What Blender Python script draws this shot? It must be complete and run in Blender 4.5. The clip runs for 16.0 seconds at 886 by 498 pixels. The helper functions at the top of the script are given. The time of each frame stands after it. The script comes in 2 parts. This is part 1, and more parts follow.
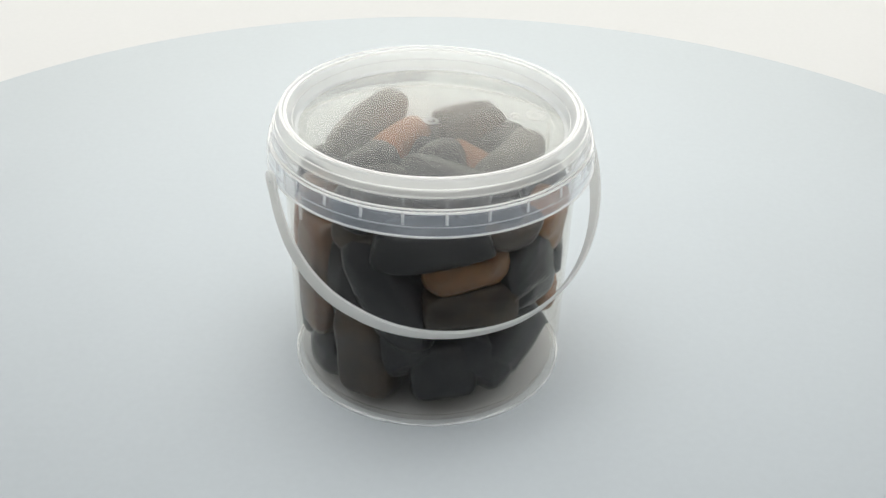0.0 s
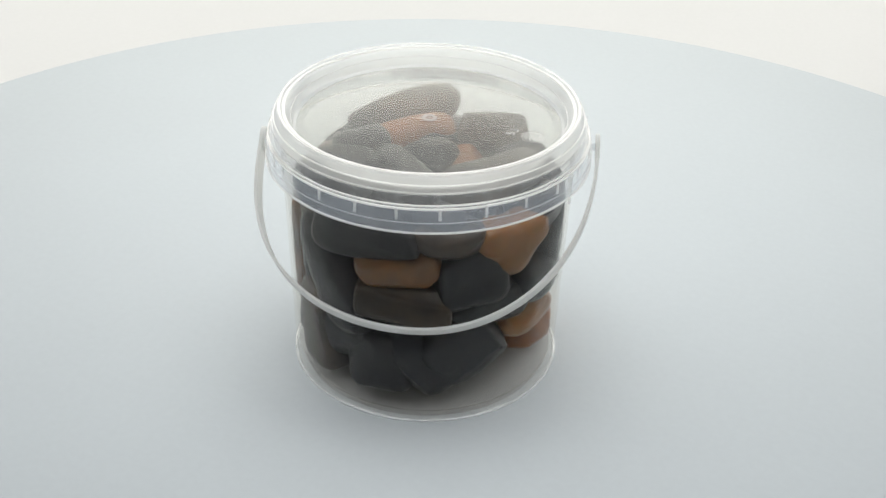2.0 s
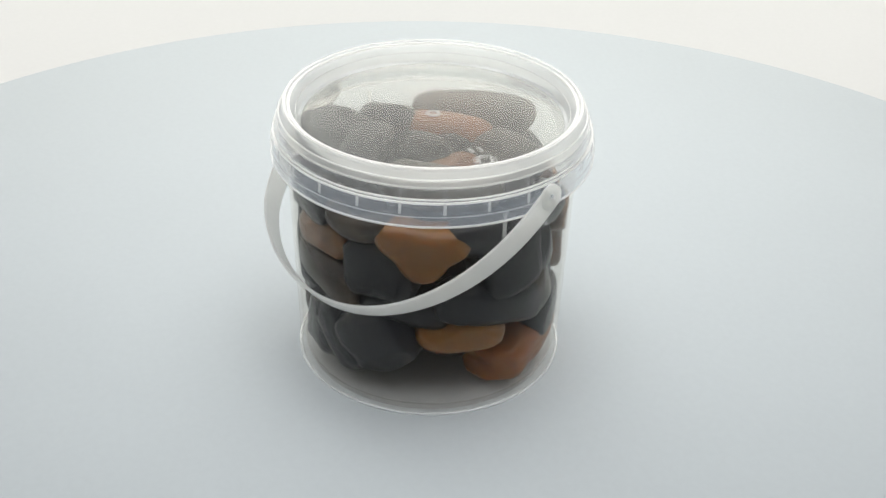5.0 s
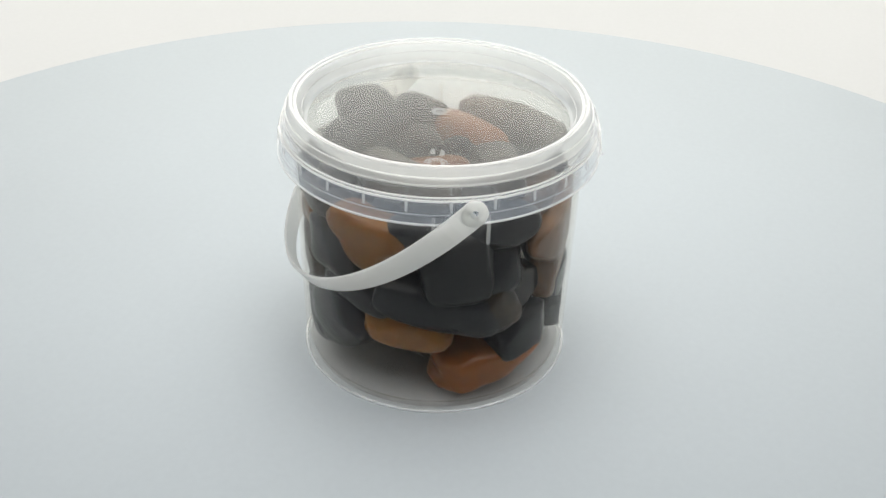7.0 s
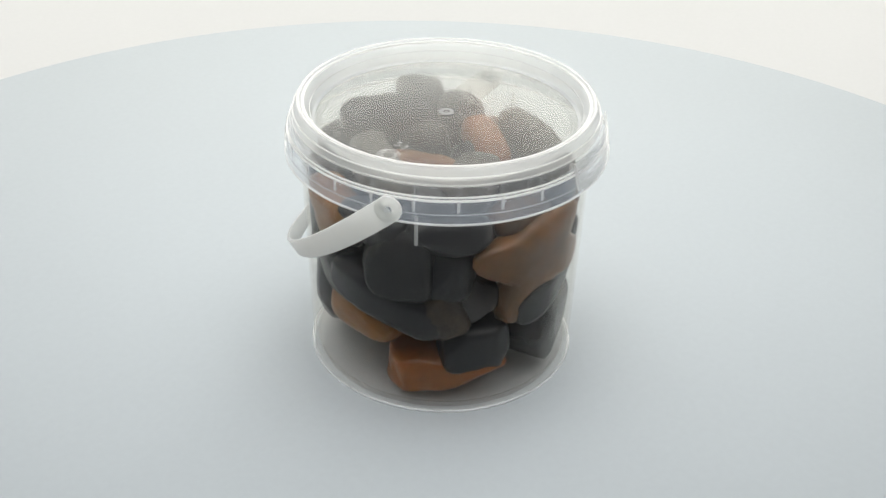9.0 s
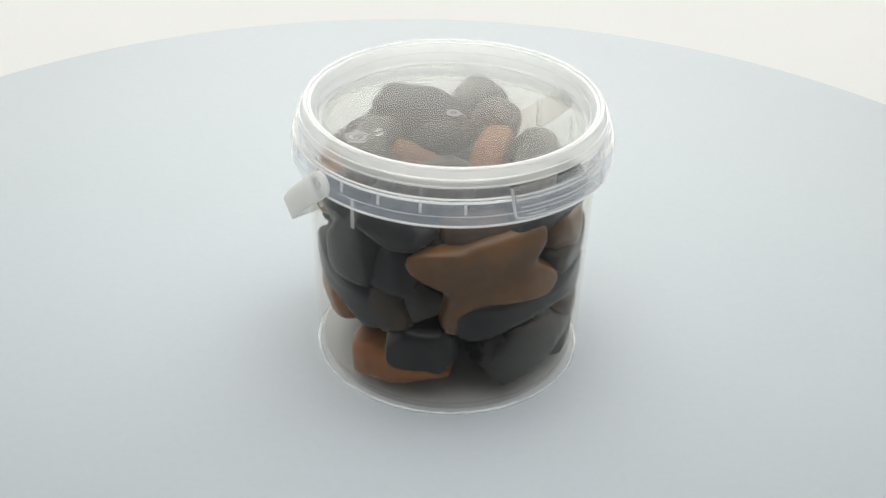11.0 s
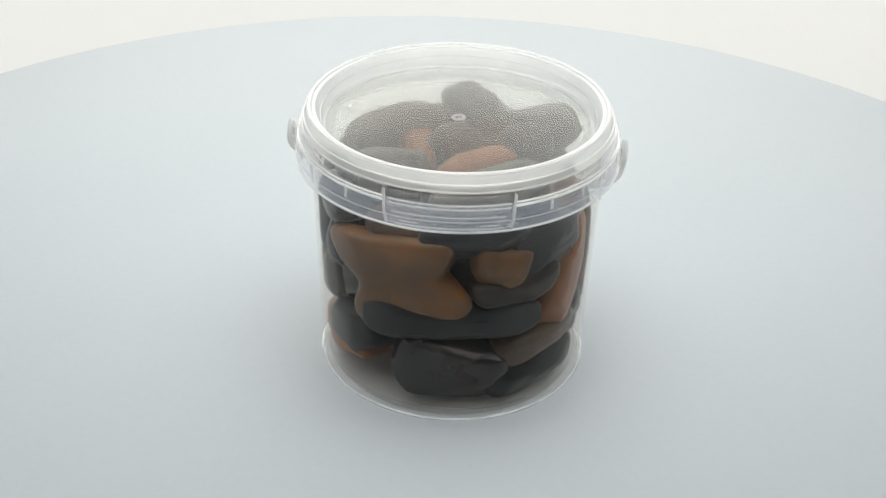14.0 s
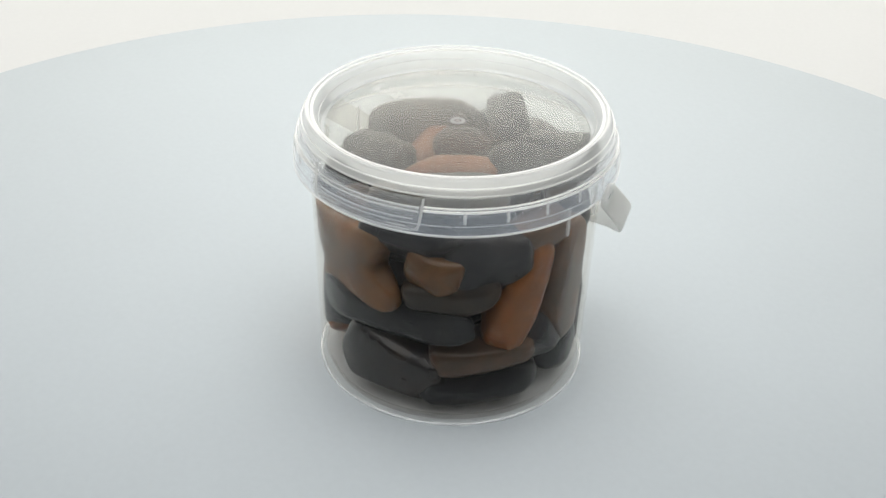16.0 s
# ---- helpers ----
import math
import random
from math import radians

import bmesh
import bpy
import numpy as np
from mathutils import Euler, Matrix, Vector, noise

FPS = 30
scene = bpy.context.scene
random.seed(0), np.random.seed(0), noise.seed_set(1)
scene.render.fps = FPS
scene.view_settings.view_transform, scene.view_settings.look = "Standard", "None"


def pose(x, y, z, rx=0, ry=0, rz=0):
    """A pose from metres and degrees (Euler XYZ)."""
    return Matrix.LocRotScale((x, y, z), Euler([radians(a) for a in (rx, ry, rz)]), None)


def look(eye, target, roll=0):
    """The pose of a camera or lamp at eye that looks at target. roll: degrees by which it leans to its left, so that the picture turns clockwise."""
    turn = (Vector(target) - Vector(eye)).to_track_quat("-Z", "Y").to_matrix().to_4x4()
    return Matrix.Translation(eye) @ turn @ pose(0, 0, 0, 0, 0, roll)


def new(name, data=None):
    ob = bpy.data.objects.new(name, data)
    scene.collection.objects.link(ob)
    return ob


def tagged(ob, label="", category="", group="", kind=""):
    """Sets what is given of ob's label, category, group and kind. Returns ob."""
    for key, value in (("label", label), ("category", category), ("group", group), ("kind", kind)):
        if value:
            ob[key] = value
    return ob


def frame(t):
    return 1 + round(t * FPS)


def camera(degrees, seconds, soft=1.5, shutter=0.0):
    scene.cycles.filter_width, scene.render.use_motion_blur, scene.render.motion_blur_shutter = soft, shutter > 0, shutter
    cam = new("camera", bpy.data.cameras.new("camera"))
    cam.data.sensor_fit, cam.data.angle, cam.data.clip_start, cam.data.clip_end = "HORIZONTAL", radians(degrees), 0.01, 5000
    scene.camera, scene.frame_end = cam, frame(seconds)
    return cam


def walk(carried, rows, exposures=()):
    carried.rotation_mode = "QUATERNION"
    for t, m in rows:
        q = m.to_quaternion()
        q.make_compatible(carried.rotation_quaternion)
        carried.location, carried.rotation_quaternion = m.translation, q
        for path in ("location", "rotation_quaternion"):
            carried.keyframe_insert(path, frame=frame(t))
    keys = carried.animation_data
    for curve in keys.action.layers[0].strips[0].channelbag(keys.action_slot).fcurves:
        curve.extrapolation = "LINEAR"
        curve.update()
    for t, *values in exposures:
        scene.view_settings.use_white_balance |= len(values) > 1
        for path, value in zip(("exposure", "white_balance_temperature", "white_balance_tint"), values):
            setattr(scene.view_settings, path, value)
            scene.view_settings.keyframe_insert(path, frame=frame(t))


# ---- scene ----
# ---- camera: fixed on a stand, looking down at the turntable ----
CLIP = 16.0
SPIN = -14.79           # turntable speed, degrees per second, clockwise from above
cam = camera(38.0, CLIP, soft=1.5)
CAM_POSE = pose(-0.0002, -0.3805, 0.2767, 90 - 31.992, 0, -0.145) @ pose(0, 0, 0, 0, 0, 1.459)
walk(cam, [(0.0, CAM_POSE), (CLIP, CAM_POSE)])

# ---- world, lights, exposure ----
world = bpy.data.worlds.new("studio_air")
scene.world = world
world.use_nodes = True
world.node_tree.nodes["Background"].inputs[0].default_value = (0.93, 0.97, 1.0, 1)
world.node_tree.nodes["Background"].inputs[1].default_value = 0.3
scene.view_settings.exposure = 0.0


def softbox(name, eye, target, sx, sy, watts, colour):
    d = bpy.data.lights.new(name, "AREA")
    d.shape, d.size, d.size_y, d.energy, d.color = "RECTANGLE", sx, sy, watts, colour
    ob = new(name, d)
    ob.matrix_world = look(eye, target)
    return ob


softbox("softbox_back", (0.0, 1.25, 0.44), (0, 0.0, 0.36), 2.2, 0.78, 11.6, (1.0, 0.975, 0.91))
softbox("softbox_top", (0.0, -0.05, 1.5), (0, -0.05, 0), 2.0, 1.8, 18.3, (0.965, 0.98, 1.0))


# ---- materials ----
def nodes_of(name):
    m = bpy.data.materials.new(name)
    m.use_nodes = True
    nt = m.node_tree
    nt.nodes.clear()
    out = nt.nodes.new("ShaderNodeOutputMaterial")
    return m, nt, out


def N(nt, kind, **kw):
    n = nt.nodes.new(kind)
    for k, v in kw.items():
        n.inputs[k.replace("_", " ")].default_value = v
    return n


def noise_of(nt, scale, detail=4.0, rough=0.55, coords="Object"):
    tc = nt.nodes.new("ShaderNodeTexCoord")
    n = N(nt, "ShaderNodeTexNoise", Scale=scale, Detail=detail, Roughness=rough)
    nt.links.new(tc.outputs[coords], n.inputs["Vector"])
    return n.outputs["Fac"]


def ramp(nt, fac, lo, hi, a=0.3, b=0.7):
    r = nt.nodes.new("ShaderNodeMapRange")
    r.inputs["From Min"].default_value, r.inputs["From Max"].default_value = a, b
    r.inputs["To Min"].default_value, r.inputs["To Max"].default_value = lo, hi
    nt.links.new(fac, r.inputs["Value"])
    return r.outputs["Result"]


def bump(nt, fac, strength, dist, normal_in):
    b = N(nt, "ShaderNodeBump", Strength=strength, Distance=dist)
    nt.links.new(fac, b.inputs["Height"])
    nt.links.new(b.outputs["Normal"], normal_in)
    return b


def clear_plastic(name, haze, tint, gloss_rough, through_tint=(0.996, 0.994, 0.99), gloss=0.6, base=0.02, forward=0.0):
    """Thin milky polypropylene: mostly see-through, a little scattering, gloss that grows towards grazing."""
    m, nt, out = nodes_of(name)
    L = nt.links.new
    clear = N(nt, "ShaderNodeBsdfTransparent", Color=(*through_tint, 1))
    dif = N(nt, "ShaderNodeBsdfDiffuse", Color=(*tint, 1))
    trl = N(nt, "ShaderNodeBsdfTranslucent", Color=(*tint, 1))
    milk = N(nt, "ShaderNodeMixShader", Fac=0.75)
    L(dif.outputs[0], milk.inputs[1]); L(trl.outputs[0], milk.inputs[2])
    if forward:
        # light that is spread a little on its way through the thick plastic
        fwd = N(nt, "ShaderNodeBsdfRefraction", Color=(1, 0.995, 0.97, 1), Roughness=0.55, IOR=1.03)
        spread = N(nt, "ShaderNodeMixShader", Fac=forward)
        L(milk.outputs[0], spread.inputs[1]); L(fwd.outputs[0], spread.inputs[2])
        milk = spread
    body = nt.nodes.new("ShaderNodeMixShader")
    L(ramp(nt, noise_of(nt, 40.0, 2.0), haze * 0.95, haze * 1.05), body.inputs[0])
    L(clear.outputs[0], body.inputs[1]); L(milk.outputs[0], body.inputs[2])
    lw = N(nt, "ShaderNodeLayerWeight", Blend=0.5)
    pw = nt.nodes.new("ShaderNodeMath"); pw.operation = "POWER"; pw.inputs[1].default_value = 4.0
    L(lw.outputs["Facing"], pw.inputs[0])
    ml = nt.nodes.new("ShaderNodeMath"); ml.operation = "MULTIPLY_ADD"
    ml.inputs[1].default_value, ml.inputs[2].default_value = gloss, base
    L(pw.outputs[0], ml.inputs[0])
    gl = N(nt, "ShaderNodeBsdfGlossy", Roughness=gloss_rough, Color=(1, 1, 1, 1))
    bump(nt, noise_of(nt, 60.0, 1.0), 0.02, 0.0003, gl.inputs["Normal"])
    top = nt.nodes.new("ShaderNodeMixShader")
    L(ml.outputs[0], top.inputs[0]); L(body.outputs[0], top.inputs[1]); L(gl.outputs[0], top.inputs[2])
    L(top.outputs[0], out.inputs[0])
    return m


def solid(name, colour, rough, grain=200.0, vary=0.06, relief=0.1, relief_d=0.0003, sss=0.0, spec=0.5, coarse=25.0, by_object=0.0, patch=None):
    m, nt, out = nodes_of(name)
    L = nt.links.new
    p = N(nt, "ShaderNodeBsdfPrincipled")
    fine, big = noise_of(nt, grain, 1.5), noise_of(nt, coarse, 3.0)
    mixf = nt.nodes.new("ShaderNodeMath"); mixf.operation = "ADD"
    L(ramp(nt, fine, -vary * 0.5, vary * 0.5), mixf.inputs[0]); L(ramp(nt, big, 1 - vary, 1 + vary), mixf.inputs[1])
    val = mixf.outputs[0]
    if by_object:
        oi = nt.nodes.new("ShaderNodeObjectInfo")
        mo = nt.nodes.new("ShaderNodeMath"); mo.operation = "MULTIPLY"
        L(val, mo.inputs[0]); L(ramp(nt, oi.outputs["Random"], 1 - by_object, 1 + by_object, 0, 1), mo.inputs[1])
        val = mo.outputs[0]
    hsv = N(nt, "ShaderNodeHueSaturation", Color=(*colour, 1))
    if patch:
        # cloudy patches of a second colour
        blot = N(nt, "ShaderNodeMix")
        blot.data_type = "RGBA"
        blot.inputs[6].default_value, blot.inputs[7].default_value = (*colour, 1), (*patch, 1)
        L(ramp(nt, noise_of(nt, 75.0, 4.0, 0.65), 0, 1, 0.42, 0.68), blot.inputs[0])
        L(blot.outputs[2], hsv.inputs["Color"])
    L(val, hsv.inputs["Value"])
    L(hsv.outputs[0], p.inputs["Base Color"])
    L(ramp(nt, big, rough * 0.85, min(1.0, rough * 1.15)), p.inputs["Roughness"])
    p.inputs["Specular IOR Level"].default_value = spec
    if sss:
        p.inputs["Subsurface Weight"].default_value = sss
        p.inputs["Subsurface Radius"].default_value = (0.012, 0.0045, 0.0015)
        p.inputs["Subsurface Scale"].default_value = 1.0
    bump(nt, fine, relief, relief_d, p.inputs["Normal"])
    L(p.outputs[0], out.inputs[0])
    return m


M_BODY = clear_plastic("clear_pp_body", 0.035, (0.94, 0.94, 0.93), 0.2, (0.988, 0.982, 0.968), base=0.0, gloss=0.22)
M_FLOOR = clear_plastic("clear_pp_floor", 0.22, (0.86, 0.83, 0.81), 0.2, (0.975, 0.968, 0.96), base=0.003)
M_COLLAR = clear_plastic("clear_pp_collar", 0.21, (0.64, 0.72, 0.84), 0.14, forward=0.15)
M_LID = clear_plastic("milky_pp_lid", 0.33, (0.93, 0.945, 0.95), 0.16, (0.986, 0.986, 0.98), forward=0.25, base=0.01, gloss=0.35)
M_BAND = clear_plastic("clear_pp_band", 0.06, (0.88, 0.93, 1.0), 0.14)
M_PANEL = clear_plastic("hazy_pp_panel", 0.23, (0.96, 0.965, 0.945), 0.2, (0.975, 0.972, 0.948), base=0.008, gloss=0.35)
M_RIM = clear_plastic("thick_pp_rim", 0.33, (0.96, 0.96, 0.955), 0.14, (0.985, 0.985, 0.98), forward=0.45, gloss=0.5, base=0.12)
# the same plastic made whiter, to draw highlights on crests and ridges
M_CREST = clear_plastic("highlight_pp_crest", 0.62, (0.97, 0.97, 0.965), 0.12, (0.985, 0.985, 0.98), forward=0.35, gloss=0.5, base=0.20)
M_HANDLE = clear_plastic("white_pp_handle", 0.92, (0.94, 0.945, 0.93), 0.3, (0.9, 0.9, 0.88), base=0.02, gloss=0.25)
M_DISC = solid("pale_grey_laminate", (0.60, 0.645, 0.665), 0.8, grain=350.0, vary=0.02, relief=0.05, coarse=6.0, spec=0.1)
M_EDGE = solid("pale_edge_band", (0.66, 0.69, 0.70), 0.6, vary=0.03)
M_BASE = solid("grey_base_plastic", (0.45, 0.46, 0.47), 0.5)
M_SWEEP = solid("white_paper_sweep", (0.74, 0.737, 0.715), 0.9, grain=300.0, vary=0.015, relief=0.04, coarse=3.0, spec=0.1)
M_TENT = solid("white_bounce_cloth", (0.84, 0.84, 0.84), 0.95, grain=500.0, vary=0.03, spec=0.1)
# for unseen walls that keep light off the front of the sweets
M_DARK = solid("grey_unseen_wall", (0.12, 0.12, 0.125), 0.9, grain=120.0, vary=0.05, spec=0.1)
SWEET = {
    "gloss": solid("glossy_liquorice", (0.0115, 0.012, 0.014), 0.24, grain=110.0, vary=0.2, relief=0.35, relief_d=0.0012, coarse=60.0, by_object=0.2, spec=0.5, patch=(0.026, 0.017, 0.013)),
    "black": solid("black_liquorice", (0.0095, 0.0112, 0.0150), 0.33, grain=170.0, vary=0.2, relief=0.16, relief_d=0.0007, coarse=70.0, by_object=0.4, spec=0.34, patch=(0.017, 0.0165, 0.018)),
    # olive brown, lightened for the light that falls on the top pieces
    "olive": solid("olive_gum_lit", (0.056, 0.052, 0.044), 0.34, grain=200.0, vary=0.15, relief=0.05, relief_d=0.0004, sss=0.1, coarse=70.0, by_object=0.15, spec=0.4, patch=(0.078, 0.068, 0.054)),
    "umber": solid("dark_brown_liquorice", (0.022, 0.016, 0.012), 0.35, grain=170.0, vary=0.15, relief=0.14, relief_d=0.0006, coarse=70.0, by_object=0.25, spec=0.4, patch=(0.050, 0.033, 0.020)),
    "brown": solid("brown_gum", (0.062, 0.034, 0.018), 0.36, grain=200.0, vary=0.14, relief=0.10, relief_d=0.0005, sss=0.1, coarse=60.0, by_object=0.15, patch=(0.11, 0.052, 0.024)),
    "tan": solid("tan_gum", (0.120, 0.058, 0.020), 0.34, grain=200.0, vary=0.12, relief=0.10, relief_d=0.0005, sss=0.3, coarse=60.0, by_object=0.15, patch=(0.19, 0.082, 0.022)),
    "amber": solid("amber_gum", (0.24, 0.100, 0.014), 0.32, grain=200.0, vary=0.12, relief=0.08, relief_d=0.0004, sss=0.45, coarse=60.0, by_object=0.12, patch=(0.17, 0.072, 0.018)),
    "rust": solid("orange_gum", (0.28, 0.090, 0.012), 0.32, grain=200.0, vary=0.14, relief=0.08, relief_d=0.0004, sss=0.45, coarse=60.0, by_object=0.2, patch=(0.17, 0.060, 0.016)),
}


# ---- mesh helpers ----
def put_mesh(name, bm, material, smooth=True):
    me = bpy.data.meshes.new(name)
    bmesh.ops.recalc_face_normals(bm, faces=bm.faces)
    if smooth:
        for f in bm.faces:
            f.smooth = True
    bm.to_mesh(me)
    bm.free()
    me.materials.append(material)
    return me


def part(name, bm, material, parent, label="", smooth=True):
    ob = new(name, put_mesh(name, bm, material, smooth))
    ob.parent = parent
    if label:
        tagged(ob, label)
    return ob


def thing(name, label, category, group="", m=Matrix()):
    ob = new(name)
    ob.matrix_world = m
    return tagged(ob, label, category, group)


def lathe(profile, n=128, closed=True, a0=0.0, a1=360.0):
    """Turns a profile of (radius, height) in millimetres round the z axis, over the whole turn or an arc."""
    bm = bmesh.new()
    whole = abs(a1 - a0) > 359.9
    steps = n if whole else n + 1
    rings = []
    for i in range(steps):
        a = radians(a0 + (a1 - a0) * i / n)
        ring = []
        for r, z in profile:
            ring.append(bm.verts.new((r * math.cos(a) / 1000, r * math.sin(a) / 1000, z / 1000)))
        rings.append(ring)
    k = len(profile)
    for i in range(n):
        A, B = rings[i], rings[(i + 1) % steps]
        for j in range(k if closed else k - 1):
            f = [A[j], B[j], B[(j + 1) % k], A[(j + 1) % k]]
            bm.faces.new(f)
    if not whole:
        bm.faces.new(rings[0])
        bm.faces.new(list(reversed(rings[-1])))
    bmesh.ops.remove_doubles(bm, verts=bm.verts, dist=1e-6)
    return bm


def rounded(points, r=0.6, seg=3):
    """Rounds the corners of a closed profile."""
    out = []
    n = len(points)
    for i in range(n):
        p0, p1, p2 = (Vector(points[(i + k) % n]) for k in (-1, 0, 1))
        a, b = p0 - p1, p2 - p1
        d = min(r, a.length * 0.45, b.length * 0.45)
        if p1.x < 0.01 or d < 1e-4:
            out.append(tuple(p1))
            continue
        s, e = p1 + a.normalized() * d, p1 + b.normalized() * d
        for j in range(seg + 1):
            t = j / seg
            out.append(tuple(s * (1 - t) ** 2 + p1 * 2 * t * (1 - t) + e * t * t))
    return out


def box_bm(sx, sy, sz, bevel=0.0, seg=2):
    bm = bmesh.new()
    bmesh.ops.create_cube(bm, size=1.0)
    bmesh.ops.scale(bm, vec=(sx, sy, sz), verts=bm.verts)
    if bevel:
        bmesh.ops.bevel(bm, geom=list(bm.edges), offset=bevel, segments=seg, affect="EDGES", profile=0.5)
    return bm


MOVING = []             # what turns with the table: (object, its pose at the start)
BUCKET = Vector((-0.00404, -0.00265, 0.0))


def turns(ob):
    MOVING.append((ob, ob.matrix_world.copy() if ob.parent else ob.matrix_basis.copy()))
    return ob


# ---- setting: white sweep, and the unseen tent and walls added round it to shape the light ----
def build_setting():
    bm = bmesh.new()
    prof = [(y, -0.03) for y in (-1.2, -0.6, 0.0, 0.6, 1.0)]
    for i in range(1, 25):
        a = radians(90 * i / 24)
        prof.append((1.0 + 0.35 * math.sin(a), -0.03 + 0.35 * (1 - math.cos(a))))
    prof.append((1.35, 1.6))
    back = [(y + (0.004 if z > 0.3 else 0), z - 0.004) for y, z in prof][::-1]
    loop = prof + back
    ends = [[bm.verts.new((x, y, z)) for y, z in loop] for x in (-1.3, 1.3)]
    k = len(loop)
    for j in range(k):
        bm.faces.new([ends[0][j], ends[1][j], ends[1][(j + 1) % k], ends[0][(j + 1) % k]])
    ob = new("backdrop", put_mesh("backdrop", bm, M_SWEEP, False))
    tagged(ob, "seamless white paper sweep under and behind the turntable", "backdrop", kind="structure")
    # all out of view: white ones added to bounce light, grey ones to dim it
    for name, size, at, mat, label in (
            ("wall_left", (0.02, 1.6, 1.64), (-1.315, 0.6, 0.785), M_TENT, "unseen white cloth tent side, added to bounce light"),
            ("wall_right", (0.02, 1.6, 1.64), (1.315, 0.6, 0.785), M_TENT, "unseen white cloth tent side, added to bounce light"),
            ("wall_west", (0.02, 1.0, 1.64), (-1.315, -0.72, 0.785), M_DARK, "unseen dark grey wall beside the camera, added to keep reflections dark"),
            ("wall_east", (0.02, 1.0, 1.64), (1.315, -0.72, 0.785), M_DARK, "unseen dark grey wall beside the camera, added to keep reflections dark"),
            ("wall_front", (2.6, 0.02, 1.64), (0, -1.22, 0.785), M_DARK, "unseen dark grey wall behind the camera, added to keep reflections dark"),
            ("ceiling", (2.65, 2.66, 0.02), (0, 0.1, 1.62), M_TENT, "unseen white cloth tent roof, added to bounce light")):
        ob = new(name, put_mesh(name, box_bm(*size), mat, False))
        ob.location = at
        tagged(ob, label, "wall" if "wall" in name else "ceiling", kind="structure")


def build_turntable():
    top = thing("turntable", "round pale grey laminate turntable turning slowly on the sweep", "turntable", m=pose(0, 0, -0.026))
    disc = part("disc", lathe(rounded([(0, 18), (310.2, 18), (311.2, 18.8), (311.2, 26), (0, 26)][::-1], 0.0), 256), M_DISC, top, "pale blue-grey disc")
    disc.location = (0.0060, 0.0011, 0)
    band = part("edge_band", lathe([(310.8, 18.2), (311.7, 18.2), (311.7, 25.3), (310.8, 25.3)], 256), M_EDGE, top)
    band.location = (0.0060, 0.0011, 0)
    part("foot", lathe(rounded([(0, 0), (150, 0), (150, 14), (120, 17.9), (0, 17.9)], 1.5), 96), M_BASE, top, "grey plastic bearing foot")
    turns(top)


# ---- the bucket ----
def build_bucket():
    bucket = thing("plastic_bucket", "clear plastic bucket with milky lid and white handle, full of sweets", "bucket", m=Matrix.Translation(BUCKET))
    # body: foot ring, raised floor, slightly flared wall
    body = part("body", lathe(rounded([(44.7, 0.9), (45.2, 0.1), (45.7, 0.2), (46.3, 1.6), (48.7, 78), (48.9, 90.5),
                                       (48.2, 90.5), (48.0, 78), (45.3, 5.0), (44.7, 3.6)], 0.3), 160), M_BODY, bucket, "clear see-through wall")
    part("floor_panel", lathe(rounded([(0, 2.6), (41.6, 2.6), (42.6, 0.0), (43.4, 0.0), (43.45, 2.8), (44.6, 3.0), (44.6, 3.4), (0, 3.4)], 0.3), 128), M_FLOOR, body, "milky raised base")
    part("collar", lathe(rounded([(48.95, 84.6), (53.1, 84.6), (53.7, 83.6), (53.7, 78.0), (53.1, 77.9), (53.0, 83.4), (48.95, 83.8)], 0.4), 160), M_COLLAR, body, "clear skirt round the neck")
    # whitened bead that draws the bright line along the collar's lower edge
    part("collar_lip", lathe(rounded([(53.0, 78.1), (53.85, 78.1), (53.85, 77.6), (53.05, 77.5)], 0.2), 160), M_CREST, body)
    part("collar_line", lathe([(53.68, 81.6), (53.85, 81.5), (53.85, 81.35), (53.68, 81.25)], 160), M_RIM, body)
    # paler ring that draws the bright line along the bottom edge
    part("foot_lip", lathe(rounded([(45.75, 0.1), (46.6, 0.0), (47.1, 0.4), (47.1, 0.9), (46.4, 1.3)], 0.15), 160), M_RIM, body)
    neck = put_mesh("neck_rib", box_bm(0.0012, 0.0009, 0.0105, 0.0003), M_RIM)
    for a in (12.5, 33.0, 193.0, 213.0):
        ob = new("neck_rib", neck)
        ob.parent = body
        ob.matrix_basis = pose(0, 0, 0, 0, 0, a - 90) @ pose(0, 0.0486, 0.0722)
    # lid: recessed panel, round upstanding bead, sloping shoulder, stepped skirt
    lid = part("lid", lathe(rounded([(43.4, 88.4), (44.4, 88.9), (45.1, 91.8), (46.3, 93.6), (47.3, 94.6), (48.7, 95.2), (49.7, 94.6), (50.5, 92.6), (50.9, 91.6),
                                     (51.2, 89.8), (50.6, 89.6), (50.2, 91.2), (49.2, 93.6), (48.5, 94.3), (47.4, 93.8), (46.8, 93.0), (45.7, 91.4), (44.9, 88.2), (43.4, 87.7)], 0.4), 160), M_LID, bucket, "milky translucent snap-on lid")
    crown = [(43.38 * k / 12, 89.7 - 1.25 * (k / 12) ** 2) for k in range(13)]
    part("lid_panel", lathe(crown + [(r, z - 0.7) for r, z in reversed(crown)], 128), M_PANEL, lid, "hazy recessed lid panel")
    # thin paler rings that draw the highlight lines on bead, shoulder and skirt
    for name, r, z, w, h, mat in (("bead_line", 47.35, 94.55, 0.55, 0.34, M_CREST), ("rim_line", 48.75, 95.2, 0.5, 0.16, M_RIM), ("shoulder_line", 50.62, 92.35, 0.24, 0.26, M_CREST),
                                  ("recess_line", 45.15, 91.9, 0.16, 0.16, M_RIM), ("skirt_line", 51.15, 90.0, 0.20, 0.3, M_RIM)):
        part(name, lathe(rounded([(r - w, z - h), (r + w, z - h), (r + w, z + h), (r - w, z + h)], min(w, h) * 0.8), 160), mat, lid)
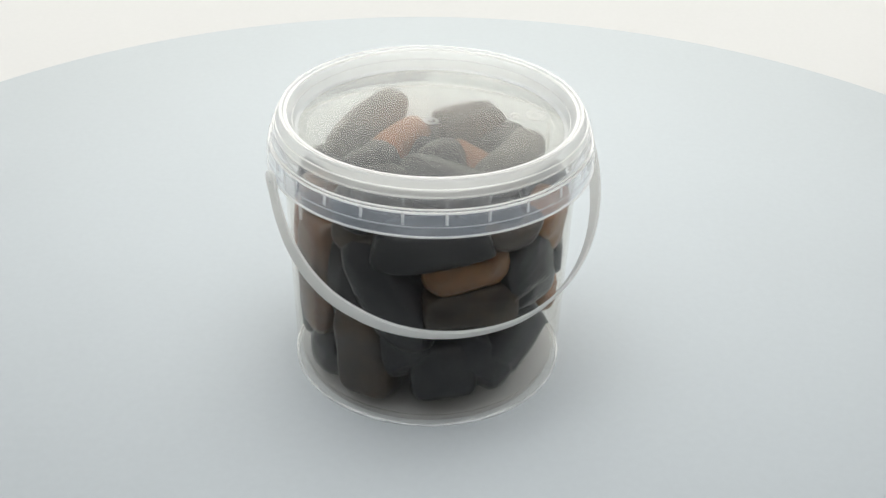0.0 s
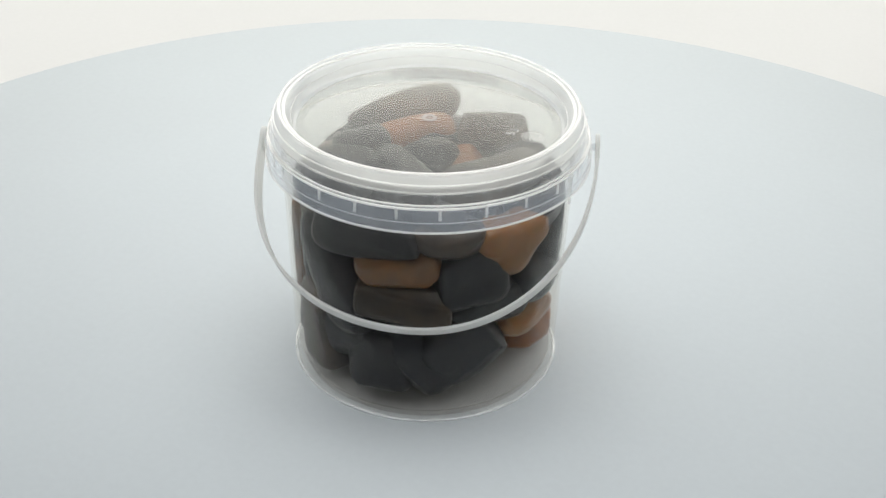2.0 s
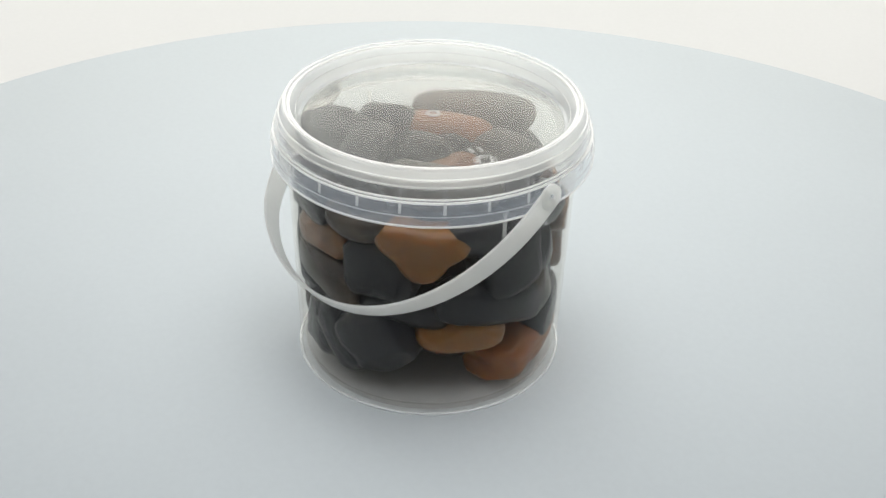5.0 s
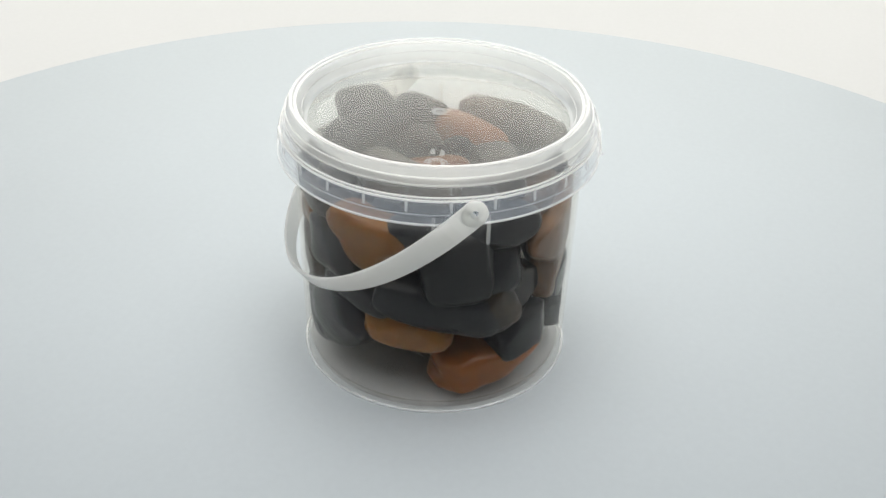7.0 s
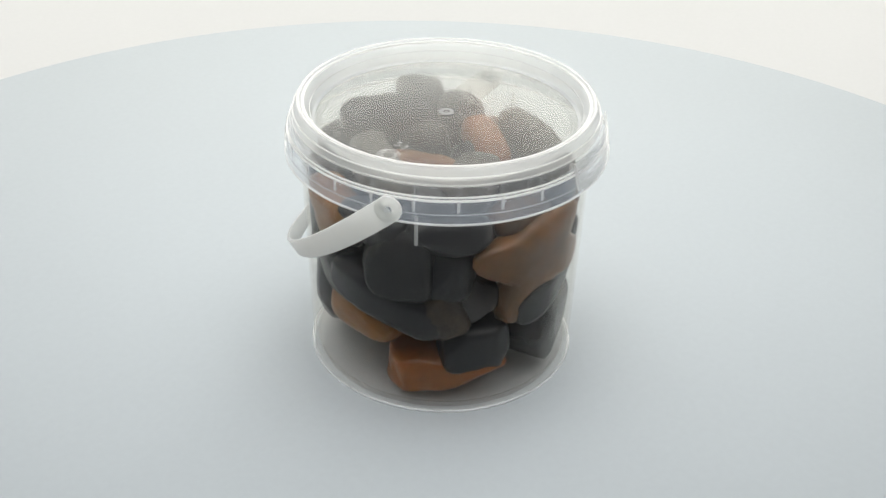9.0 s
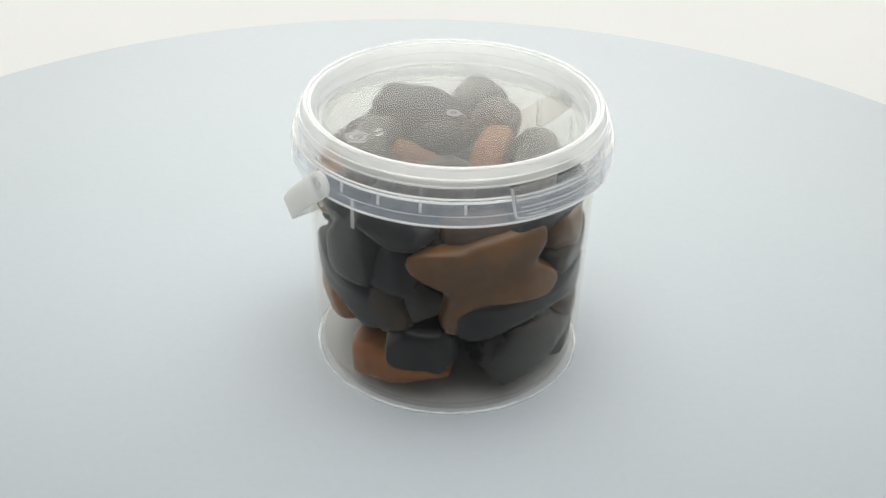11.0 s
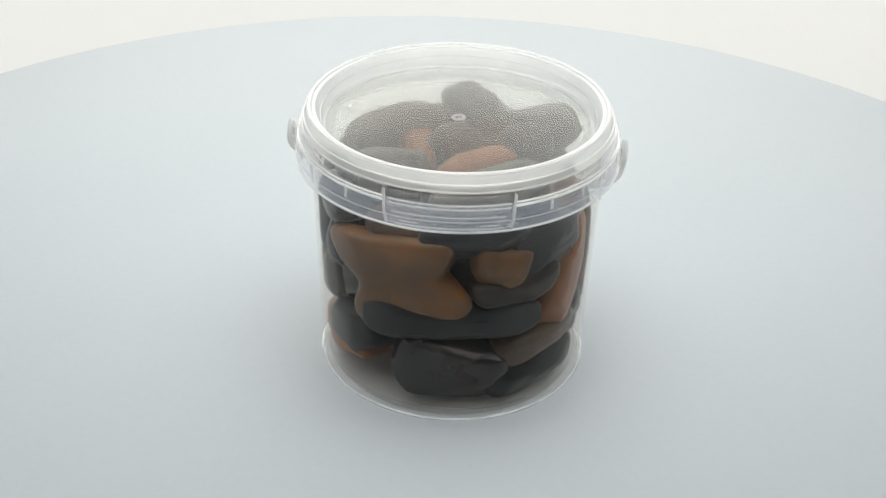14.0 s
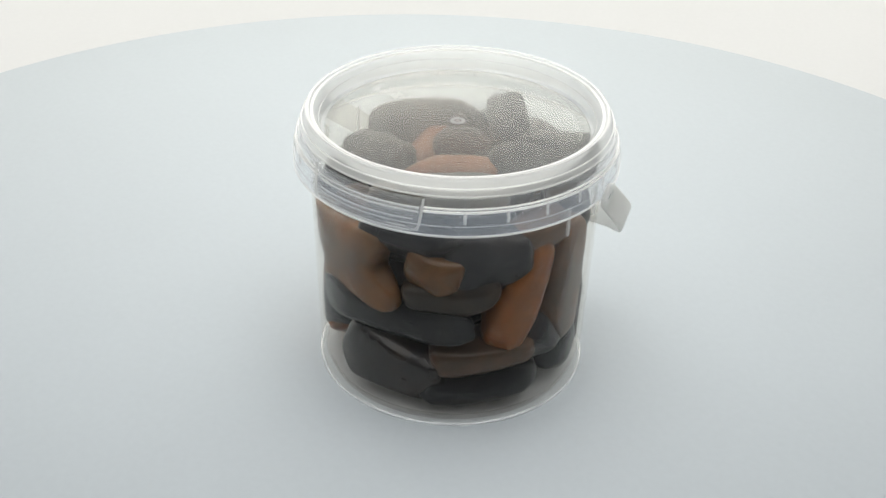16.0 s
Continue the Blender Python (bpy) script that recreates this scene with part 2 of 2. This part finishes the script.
    # tear band with two ridges, open where the pull tab sits
    a0, a1 = 135.6, 452.6
    part("tear_band", lathe([(51.3, 89.7), (51.8, 89.7), (52.5, 85.4), (52.0, 85.4)], 150, a0=a0, a1=a1), M_BAND, lid)
    part("band_ridge", lathe([(52.35, 87.0), (52.8, 86.9), (52.8, 86.55), (52.4, 86.4)], 150, a0=a0, a1=a1), M_CREST, lid)
    part("band_ridge", lathe([(52.4, 85.9), (53.05, 85.8), (53.05, 85.3), (52.45, 85.2)], 150, a0=a0, a1=a1), M_CREST, lid)
    # bridges of the tear band: a thin web above, a hooked nub below
    angles = [149.3 + 14.1 * k for k in range(7)] + [-112.1 + 14.1 * k for k in range(5)] + [-40.4 + 14.68 * k for k in range(9)]
    web = put_mesh("bridge_web", box_bm(0.0009, 0.0005, 0.0044, 0.0002), M_BAND)
    nub = put_mesh("bridge_nub", box_bm(0.0010, 0.0007, 0.0040, 0.0003), M_RIM)
    for a in angles:
        for name, me, r, z, tilt in (("bridge_web", web, 0.0523, 0.0881, 9), ("bridge_nub", nub, 0.0531, 0.0838, 0)):
            ob = new(name, me)
            ob.parent = lid
            ob.matrix_basis = pose(0, 0, 0, 0, 0, a - 90) @ pose(0, r, z, tilt)
    # pull tab: a tongue with a raised frame
    tab = part("pull_tab", lathe([(52.2, 89.6), (52.5, 89.6), (54.25, 79.2), (53.95, 79.2)], 36, a0=93.2, a1=134.8), M_BAND, lid, "clear tear-off tongue")
    for z, w, b0, b1 in ((79.3, 0.5, 96.5, 131.5), (80.4, 0.25, 98.0, 104.5), (80.4, 0.25, 124.0, 130.5), (82.9, 0.3, 95.6, 132.6), (85.3, 0.45, 94.0, 134.0), (86.6, 0.45, 93.6, 134.4)):
        r = 54.25 - (z - 79.2) * 0.168
        part("tab_ridge", lathe([(r, z), (r + 0.4, z), (r + 0.4, z + w), (r, z + w)], 36, a0=b0, a1=b1), M_RIM, tab)
    for a, s in ((93.0, 1), (135.0, -1)):
        bm = bmesh.new()
        pts = [(s * 2.3, 79.6), (s * 1.1, 80.0), (s * 0.35, 81.0), (0, 82.4), (-s * 0.3, 85), (-s * 0.9, 89.6)]
        vs = []
        for da, z in pts:
            r = 54.35 - (z - 79.2) * 0.15
            q = []
            for dr, dd in ((-0.2, -0.45), (0.55, -0.45), (0.55, 0.45), (-0.2, 0.45)):
                b = radians(a + da + dd * s)
                q.append(bm.verts.new(((r + dr) * math.cos(b) / 1000, (r + dr) * math.sin(b) / 1000, z / 1000)))
            vs.append(q)
        for A, B in zip(vs, vs[1:]):
            for j in range(4):
                bm.faces.new([A[j], A[(j + 1) % 4], B[(j + 1) % 4], B[j]])
        bm.faces.new(vs[0]); bm.faces.new(vs[-1][::-1])
        part("tab_edge", bm, M_RIM, tab)
    # marks moulded into the lid: gate mark, date wheel, two figures
    hub = part("gate_mark", lathe(rounded([(1.3, 90.0), (2.2, 90.0), (2.5, 89.9), (2.6, 89.7), (1.1, 89.7), (1.15, 89.9)], 0.15), 40), M_LID, lid)
    part("gate_dot", lathe([(0, 89.7), (0.5, 89.7), (0.4, 89.88), (0, 89.9)][::-1], 20), M_LID, hub)
    wheel = part("date_wheel", lathe([(3.55, 88.62), (3.85, 88.62), (3.85, 88.85), (3.55, 88.85)], 40), M_RIM, lid, "moulded date wheel")
    wheel.location = (0.0343, 0.0076, 0.0002)
    spoke = put_mesh("wheel_tick", box_bm(0.0014, 0.0004, 0.0003), M_RIM, False)
    for k in range(12):
        ob = new("wheel_tick", spoke)
        ob.parent = wheel
        ob.matrix_basis = pose(0, 0, 0.0888, 0, 0, 30 * k) @ pose(0.0024, 0, 0, 0, 0, 18)
    for k, (ch, dy) in enumerate((("5", -1.7), ("3", 1.3))):
        cu = bpy.data.curves.new("lid_figure", "FONT")
        cu.body, cu.size, cu.extrude, cu.align_x = ch, 0.0042, 0.00015, "CENTER"
        tmp = new("lid_figure_tmp", cu)
        dg = bpy.context.evaluated_depsgraph_get()
        me = bpy.data.meshes.new_from_object(tmp.evaluated_get(dg))
        bpy.data.objects.remove(tmp)
        me.materials.clear()
        me.materials.append(M_RIM)
        ob = new("lid_figure", me)
        ob.parent = lid
        ob.matrix_basis = pose(0.0287, 0.0070 + dy / 1000, 0.08925, 0, 0, 102)
    for ob in bucket.children_recursive:
        ob.visible_shadow = False      # thin clear plastic lets the light through
    build_handle(bucket)
    turns(bucket)


def build_handle(bucket):
    """A flat strap bent into a hoop: pivot ends lie on the collar, the bow hangs out and down."""
    A, B = radians(25.4), radians(206.0)
    ends = [Vector((0.0556 * math.cos(A), 0.0556 * math.sin(A), 0.0826)), Vector((0.0553 * math.cos(B), 0.0553 * math.sin(B), 0.0787))]
    piv = (ends[0] + ends[1]) / 2
    R, LEN, T = (ends[0] - ends[1]).length / 2, 0.0648, 0.0011
    ax = (ends[0] - ends[1]).normalized()
    out = Vector((ax.y, -ax.x, 0)).normalized()
    up = ax.cross(out) * -1

    def lean(s):
        """The strap is twisted: how far it stands off the vertical along its length, in radians."""
        u = s / math.pi
        return radians(np.interp(u, [0, 0.5, 0.75, 1], [49.5, 51.5, 51.0, 44.0]))

    bm = bmesh.new()
    n = 72
    rings = []
    pts = []
    for i in range(n + 1):
        s = math.pi * i / n
        a = lean(s)
        bow = 1 + (0.16 if s > math.pi / 2 else -0.0145) * math.sin(s)
        pts.append(piv + ax * (R * math.cos(s) * bow) + (out * math.sin(a) - up * math.cos(a)) * (LEN * math.sin(s) ** 0.9))
    for i, c in enumerate(pts):
        s = math.pi * i / n
        tang = (pts[min(i + 1, n)] - pts[max(i - 1, 0)]).normalized()
        a = lean(s)
        wide = out * math.cos(a) + up * math.sin(a)
        wide = (wide - tang * wide.dot(tang)).normalized()
        nor = tang.cross(wide).normalized()
        w = 0.0043 * (0.79 + 0.21 * math.cos(2 * s)) * (1 + 0.22 * max(0.0, -math.cos(s)) * math.sin(s) * 2)
        ring = []
        for u, v in ((-1, -0.7), (-0.9, -1), (0.9, -1), (1, -0.7), (1, 0.7), (0.9, 1), (-0.9, 1), (-1, 0.7)):
            ring.append(bm.verts.new(c + wide * (w * u) + nor * (T / 2 * v)))
        rings.append(ring)
    for a, b in zip(rings, rings[1:]):
        for j in range(8):
            bm.faces.new([a[j], a[(j + 1) % 8], b[(j + 1) % 8], b[j]])
    bm.faces.new(rings[0]); bm.faces.new(rings[-1][::-1])
    handle = part("handle", bm, M_HANDLE, bucket, "white strap handle hanging down", smooth=False)
    for sgn in (1, -1):
        a = lean(0.0 if sgn > 0 else math.pi)
        down = out * math.sin(a) - up * math.cos(a)
        base = Matrix.Translation(piv + ax * (sgn * (R - 0.0001))) @ Matrix((ax * sgn, down, (ax * sgn).cross(down))).transposed().to_4x4()
        eye = lathe([(1.35, -0.65), (4.0, -0.65), (4.3, -0.4), (4.3, 0.5), (4.0, 0.75), (1.35, 0.75)], 40)
        bmesh.ops.transform(eye, matrix=base @ pose(0, 0, 0, 0, 90, 0), verts=eye.verts)
        part("pivot_eye", eye, M_HANDLE, handle)
        pin = lathe(rounded([(0, -1.9), (1.25, -1.9), (1.25, 0.3), (0.9, 0.6), (0, 0.6)], 0.2), 24)
        bmesh.ops.transform(pin, matrix=base @ pose(0, 0, 0, 0, 90, 0), verts=pin.verts)
        part("pivot_pin", pin, M_COLLAR, handle, "clear plastic pivot pin")


# ---- sweets ----
STAR_TIPS = ((42, 0.88), (165, 1.06), (237, 0.96), (341, 0.95))


def wall_radius(z):
    """Inner radius of the bucket at a height, in millimetres."""
    return 45.0 + (z - 5.0) / 73.0 * 2.9 - 0.3


def outline(kind, a):
    """How far the outline of a sweet reaches in direction a, as a share of its half size."""
    c, s = abs(math.cos(a)), abs(math.sin(a))
    if kind == "block":
        return 1 / (c ** 5 + s ** 5) ** (1 / 5) * (1 - 0.06 * math.sin(a))
    if kind in ("log", "bean"):
        return 1 / (c ** 3.2 + s ** 3.2) ** (1 / 3.2)
    if kind == "tri":
        return 0.84 + 0.17 * math.cos(3 * a - math.pi / 2 + math.pi)
    if kind == "star":
        q = 0.0
        for tip, reach in STAR_TIPS:
            da = abs((math.degrees(a) - tip + 180) % 360 - 180)
            q += ((reach - 0.55) * math.exp(-(da / 21) ** 2)) ** 2
        return 0.55 + math.sqrt(q)
    if kind == "lobed":
        return 0.86 + 0.10 * math.cos(3 * a + 0.6) + 0.05 * math.cos(5 * a)
    return 1 / (c ** 2.4 + s ** 2.4) ** (1 / 2.4)


EDGE = {"star": (0.40, 0.6), "block": (0.42, 0.5), "tri": (0.5, 0.6), "lobed": (0.6, 0.75), "log": (0.65, 0.75), "bean": (0.65, 0.75)}


def sweet_mesh(name, kind, size, material, seed, m):
    """A soft moulded sweet, dented by its neighbours and flattened where it touches wall, floor or lid."""
    w, h, d = (v / 1000 for v in size)
    bm = bmesh.new()
    nu, nv = 60, 28
    rnd = random.Random(seed)
    off = Vector((rnd.uniform(-50, 50), rnd.uniform(-50, 50), rnd.uniform(-50, 50)))
    ec, es = EDGE.get(kind, (0.75, 0.8))
    dents = []
    for k in range(0 if kind == "star" else 6):
        n = Vector((rnd.gauss(0, 1), rnd.gauss(0, 1), rnd.gauss(0, 1.2))).normalized()
        dents.append((n, rnd.uniform(0.74, 0.95) if kind in ("pebble", "lobed", "dome") else rnd.uniform(0.92, 1.12)))
    back = m.inverted()

    def settle(x, y, z):
        P = Vector((x / (w / 2), y / (h / 2), z / (d / 2)))
        for n, o in dents:
            over = n.dot(P) - o
            if over > 0:
                P -= n * (over * 0.8)
        P = Vector((P.x * w / 2, P.y * h / 2, P.z * d / 2))
        P *= 1 + 0.07 * noise.noise(P * 70 + off) - 0.10 * max(0.0, 0.2 - abs(noise.noise(P * 95 - off))) + 0.018 * noise.noise(P * 260 + off)
        Q = m @ P * 1000
        rad, lim = math.hypot(Q.x, Q.y), wall_radius(Q.z)
        if rad > lim - 0.6:
            keep = lim - 0.6 + 0.6 * math.tanh((rad - lim + 0.6) / 0.6)
            Q.x, Q.y = Q.x * keep / rad, Q.y * keep / rad
        Q.z = min(max(Q.z, 3.7), 87.4)
        return back @ (Q / 1000)

    rows = []
    for j in range(1, nv):
        v = -math.pi / 2 + math.pi * j / nv
        cv, sv = math.cos(v) ** ec, math.copysign(abs(math.sin(v)) ** es, v)
        if kind == "dome":
            sv = sv if sv > 0 else sv * 0.45
        ring = []
        for i in range(nu):
            a = 2 * math.pi * i / nu
            q = outline(kind, a)
            x, y, z = w / 2 * q * math.cos(a) * cv, h / 2 * q * math.sin(a) * cv, d / 2 * sv
            if kind == "bean":
                y += h * 0.22 * ((2 * x / w) ** 2 - 0.4)
            ring.append(bm.verts.new(settle(x, y, z)))
        rows.append(ring)
    lo, hi = bm.verts.new(settle(0, 0, -d / 2 * (0.45 if kind == "dome" else 1))), bm.verts.new(settle(0, 0, d / 2))
    for A, B in zip(rows, rows[1:]):
        for i in range(nu):
            bm.faces.new([A[i], A[(i + 1) % nu], B[(i + 1) % nu], B[i]])
    for i in range(nu):
        bm.faces.new([lo, rows[0][(i + 1) % nu], rows[0][i]])
        bm.faces.new([hi, rows[-1][i], rows[-1][(i + 1) % nu]])
    return put_mesh(name, bm, material)


NAMES = {"gloss": ("liquorice_sweet", "shiny wrinkled black liquorice"), "black": ("liquorice_sweet", "black liquorice"), "umber": ("liquorice_sweet", "dark brown liquorice"),
         "brown": ("gum_sweet", "dull brown gum"), "olive": ("gum_sweet", "olive brown gum"), "tan": ("gum_sweet", "tan brown gum"), "amber": ("gum_sweet", "amber orange gum"), "rust": ("gum_sweet", "orange-brown gum")}
FORMS = {"block": "rounded block", "log": "rounded stick", "bean": "curved bean", "tri": "rounded triangle", "star": "broad four-pointed star",
         "lobed": "lumpy lobed piece", "pebble": "smooth pebble", "dome": "smooth dome"}
count = 0


def sweet(kind, colour, m, size, where):
    global count
    count += 1
    name, words = NAMES[colour]
    ob = new(name, sweet_mesh(name, kind, size, SWEET[colour], count, m))
    ob.matrix_basis = Matrix.Translation(BUCKET) @ m
    tagged(ob, f"{words} {FORMS[kind]} {where}", "sweet", f"{words} sweets in the bucket")
    turns(ob)
    return ob


def air_hole(ob, x, y, w, h):
    """A small dark pit in a sweet's skin, in its own axes, in millimetres."""
    bm = bmesh.new()
    bmesh.ops.create_uvsphere(bm, u_segments=12, v_segments=6, radius=0.5)
    bmesh.ops.scale(bm, vec=(w / 1000, h / 1000, 0.0006), verts=bm.verts)
    hole = part("air_hole", bm, SWEET["black"], ob, "small dark pit")
    skin = min((v.co for v in ob.data.vertices if v.co.z > 0), key=lambda c: (c.x - x / 1000) ** 2 + (c.y - y / 1000) ** 2 - 0.002 * c.z)
    hole.location = skin


def at_wall(kind, colour, phi, z, roll, w, h, d, gap=0.0):
    """Pressed against the wall: phi round the bucket in degrees, z in millimetres, roll in the wall's plane, gap off the wall."""
    r = wall_radius(z) - d / 2 - 0.2 - gap
    m = pose(0, 0, 0, 0, 0, phi + 90) @ pose(0, -r / 1000, z / 1000, 90, 0, 0) @ pose(0, 0, 0, 0, 0, roll)
    return sweet(kind, colour, m, (w, h, d), "against the clear wall")


def on_pile(kind, colour, x, y, z, yaw, w, h, d, tip=0, where="on top, under the lid"):
    return sweet(kind, colour, pose(x / 1000, y / 1000, z / 1000, 0, 0, yaw) @ pose(0, 0, 0, tip, 0, 0), (w, h, d), where)


def build_sweets():
    # bottom layer, round the wall
    at_wall("block", "black", -82, 19, 5, 22, 22, 19)
    at_wall("log", "black", -62, 19.5, -50, 29, 16, 17)
    wedge = at_wall("block", "black", -42, 24.5, 42, 26, 26, 19, 0.8)
    air_hole(wedge, 9.5, -8.5, 1.4, 1.2)
    at_wall("block", "umber", -121, 22.5, 8, 20, 34, 15)
    at_wall("pebble", "black", -145, 13, 0, 24, 20, 18)
    at_wall("pebble", "black", -167, 25, 0, 22, 19, 16)
    at_wall("log", "amber", 1, 28.5, -3, 31, 14, 16, 0.8)
    at_wall("lobed", "rust", 42, 12.5, 8, 46, 21, 24, 0.5)
    at_wall("block", "black", 60, 23, 0, 24, 18, 17)
    at_wall("block", "gloss", 116, 17.5, -9, 38, 24, 18, 1)
    at_wall("log", "black", 161, 11.5, 2, 40, 15, 22)
    at_wall("log", "brown", 162, 23.5, 3, 36, 12.5, 18)
    # middle layer
    at_wall("log", "black", -108, 47, -62, 46, 21, 16)
    at_wall("bean", "tan", -73, 57.5, 4, 29, 15, 15)
    at_wall("block", "umber", -70, 43.5, -4, 33, 16, 14)
    at_wall("block", "black", -39, 54.5, 5, 24, 24, 19)
    at_wall("block", "black", -101, 28, 0, 20, 26, 15, 2)
    at_wall("log", "black", -28, 40, -12, 34, 15, 15, 2)
    stick = at_wall("log", "black", 16, 38.5, -15, 44, 17, 16)
    air_hole(stick, 5.5, -3.5, 3.4, 0.9)
    at_wall("block", "black", 23, 55, 4, 24, 27, 17)
    at_wall("pebble", "black", 42, 51, 0, 22, 24, 18, 1)
    at_wall("block", "umber", 42, 37, 20, 17, 18, 15)
    at_wall("lobed", "gloss", 54, 40, 10, 26, 24, 18, 2)
    at_wall("star", "tan", 91, 52, 0, 54, 52, 11, 1)
    long_stick = at_wall("log", "black", 115, 37, 3, 60, 15, 14, 1.5)
    air_hole(long_stick, 10.5, 1.0, 4.0, 0.9)
    at_wall("bean", "tan", 138, 57.5, -12, 20, 15, 12)
    at_wall("bean", "umber", 146, 48.5, 5, 32, 12, 13)
    dark = at_wall("pebble", "black", 163, 59.5, 0, 30, 25, 16)
    air_hole(dark, 8, -4, 1.6, 1.0)
    at_wall("log", "rust", 178, 45, 72, 46, 17, 15)
    at_wall("block", "brown", -152, 44, -4, 20, 44, 13)
    at_wall("block", "black", -136, 45, 0, 16, 34, 14, 3)
    # upper layer
    at_wall("block", "black", -88, 67, 3, 38, 15, 16)
    at_wall("bean", "umber", -50, 68, 0, 24, 10, 14)
    at_wall("tri", "amber", -19, 62, 176, 33, 24, 13, 0.5)
    at_wall("pebble", "black", 8, 65.5, 0, 28, 15, 18)
    at_wall("pebble", "black", 46, 66, 0, 28, 13, 18)
    at_wall("log", "brown", 88, 66, 0, 27, 10, 13, 6)
    at_wall("pebble", "black", 126, 66.5, 0, 38, 15, 17, 2)
    at_wall("pebble", "umber", -122, 65, 0, 24, 14, 16, 2)
    at_wall("log", "brown", -168, 65, 0, 26, 12, 15, 3)
    # the middle of the pile
    for k in range(11):
        a, layer = radians(120 * (k % 3) + 40 * (k // 3)), k // 3
        on_pile("pebble", "black", 15 * math.cos(a), 15 * math.sin(a), 15 + 18 * layer, 70 * k, 29, 24, 20, 10, "in the middle of the pile")
    # on top, under the lid; the olive ones carry the light from above in their colour
    on_pile("log", "olive", -22, 20.5, 78.3, 64, 44, 15, 13, 5)
    on_pile("log", "rust", -11, 8, 77, 60, 33, 12, 12)
    on_pile("block", "umber", 12, 23, 77, 25, 24, 16, 14, 8)
    on_pile("bean", "olive", 26, -5, 77, 62, 41, 15, 14)
    on_pile("dome", "black", 4, -6, 76, 60, 23, 18, 16)
    on_pile("pebble", "black", -19, -11, 78.5, 50, 20, 17, 15)
    on_pile("block", "black", -18, -28, 77, 50, 28, 17, 15, 8)
    on_pile("block", "black", 4, -25, 80, 150, 33, 14, 14, 16)
    on_pile("log", "rust", 14, 1, 73.5, -62, 28, 12, 11)
    on_pile("log", "black", 18, -29, 70, 12, 24, 14, 13)
    on_pile("pebble", "black", 25, 18, 73, 60, 19, 14, 13)


# ---- motion of the table and all that stands on it ----
def motions():
    steps = int(CLIP * 2)
    for ob, start in MOVING:
        walk(ob, [(k / 2, pose(0, 0, 0, 0, 0, SPIN * k / 2) @ start) for k in range(steps + 1)])


build_setting()
build_turntable()
build_bucket()
build_sweets()
motions()
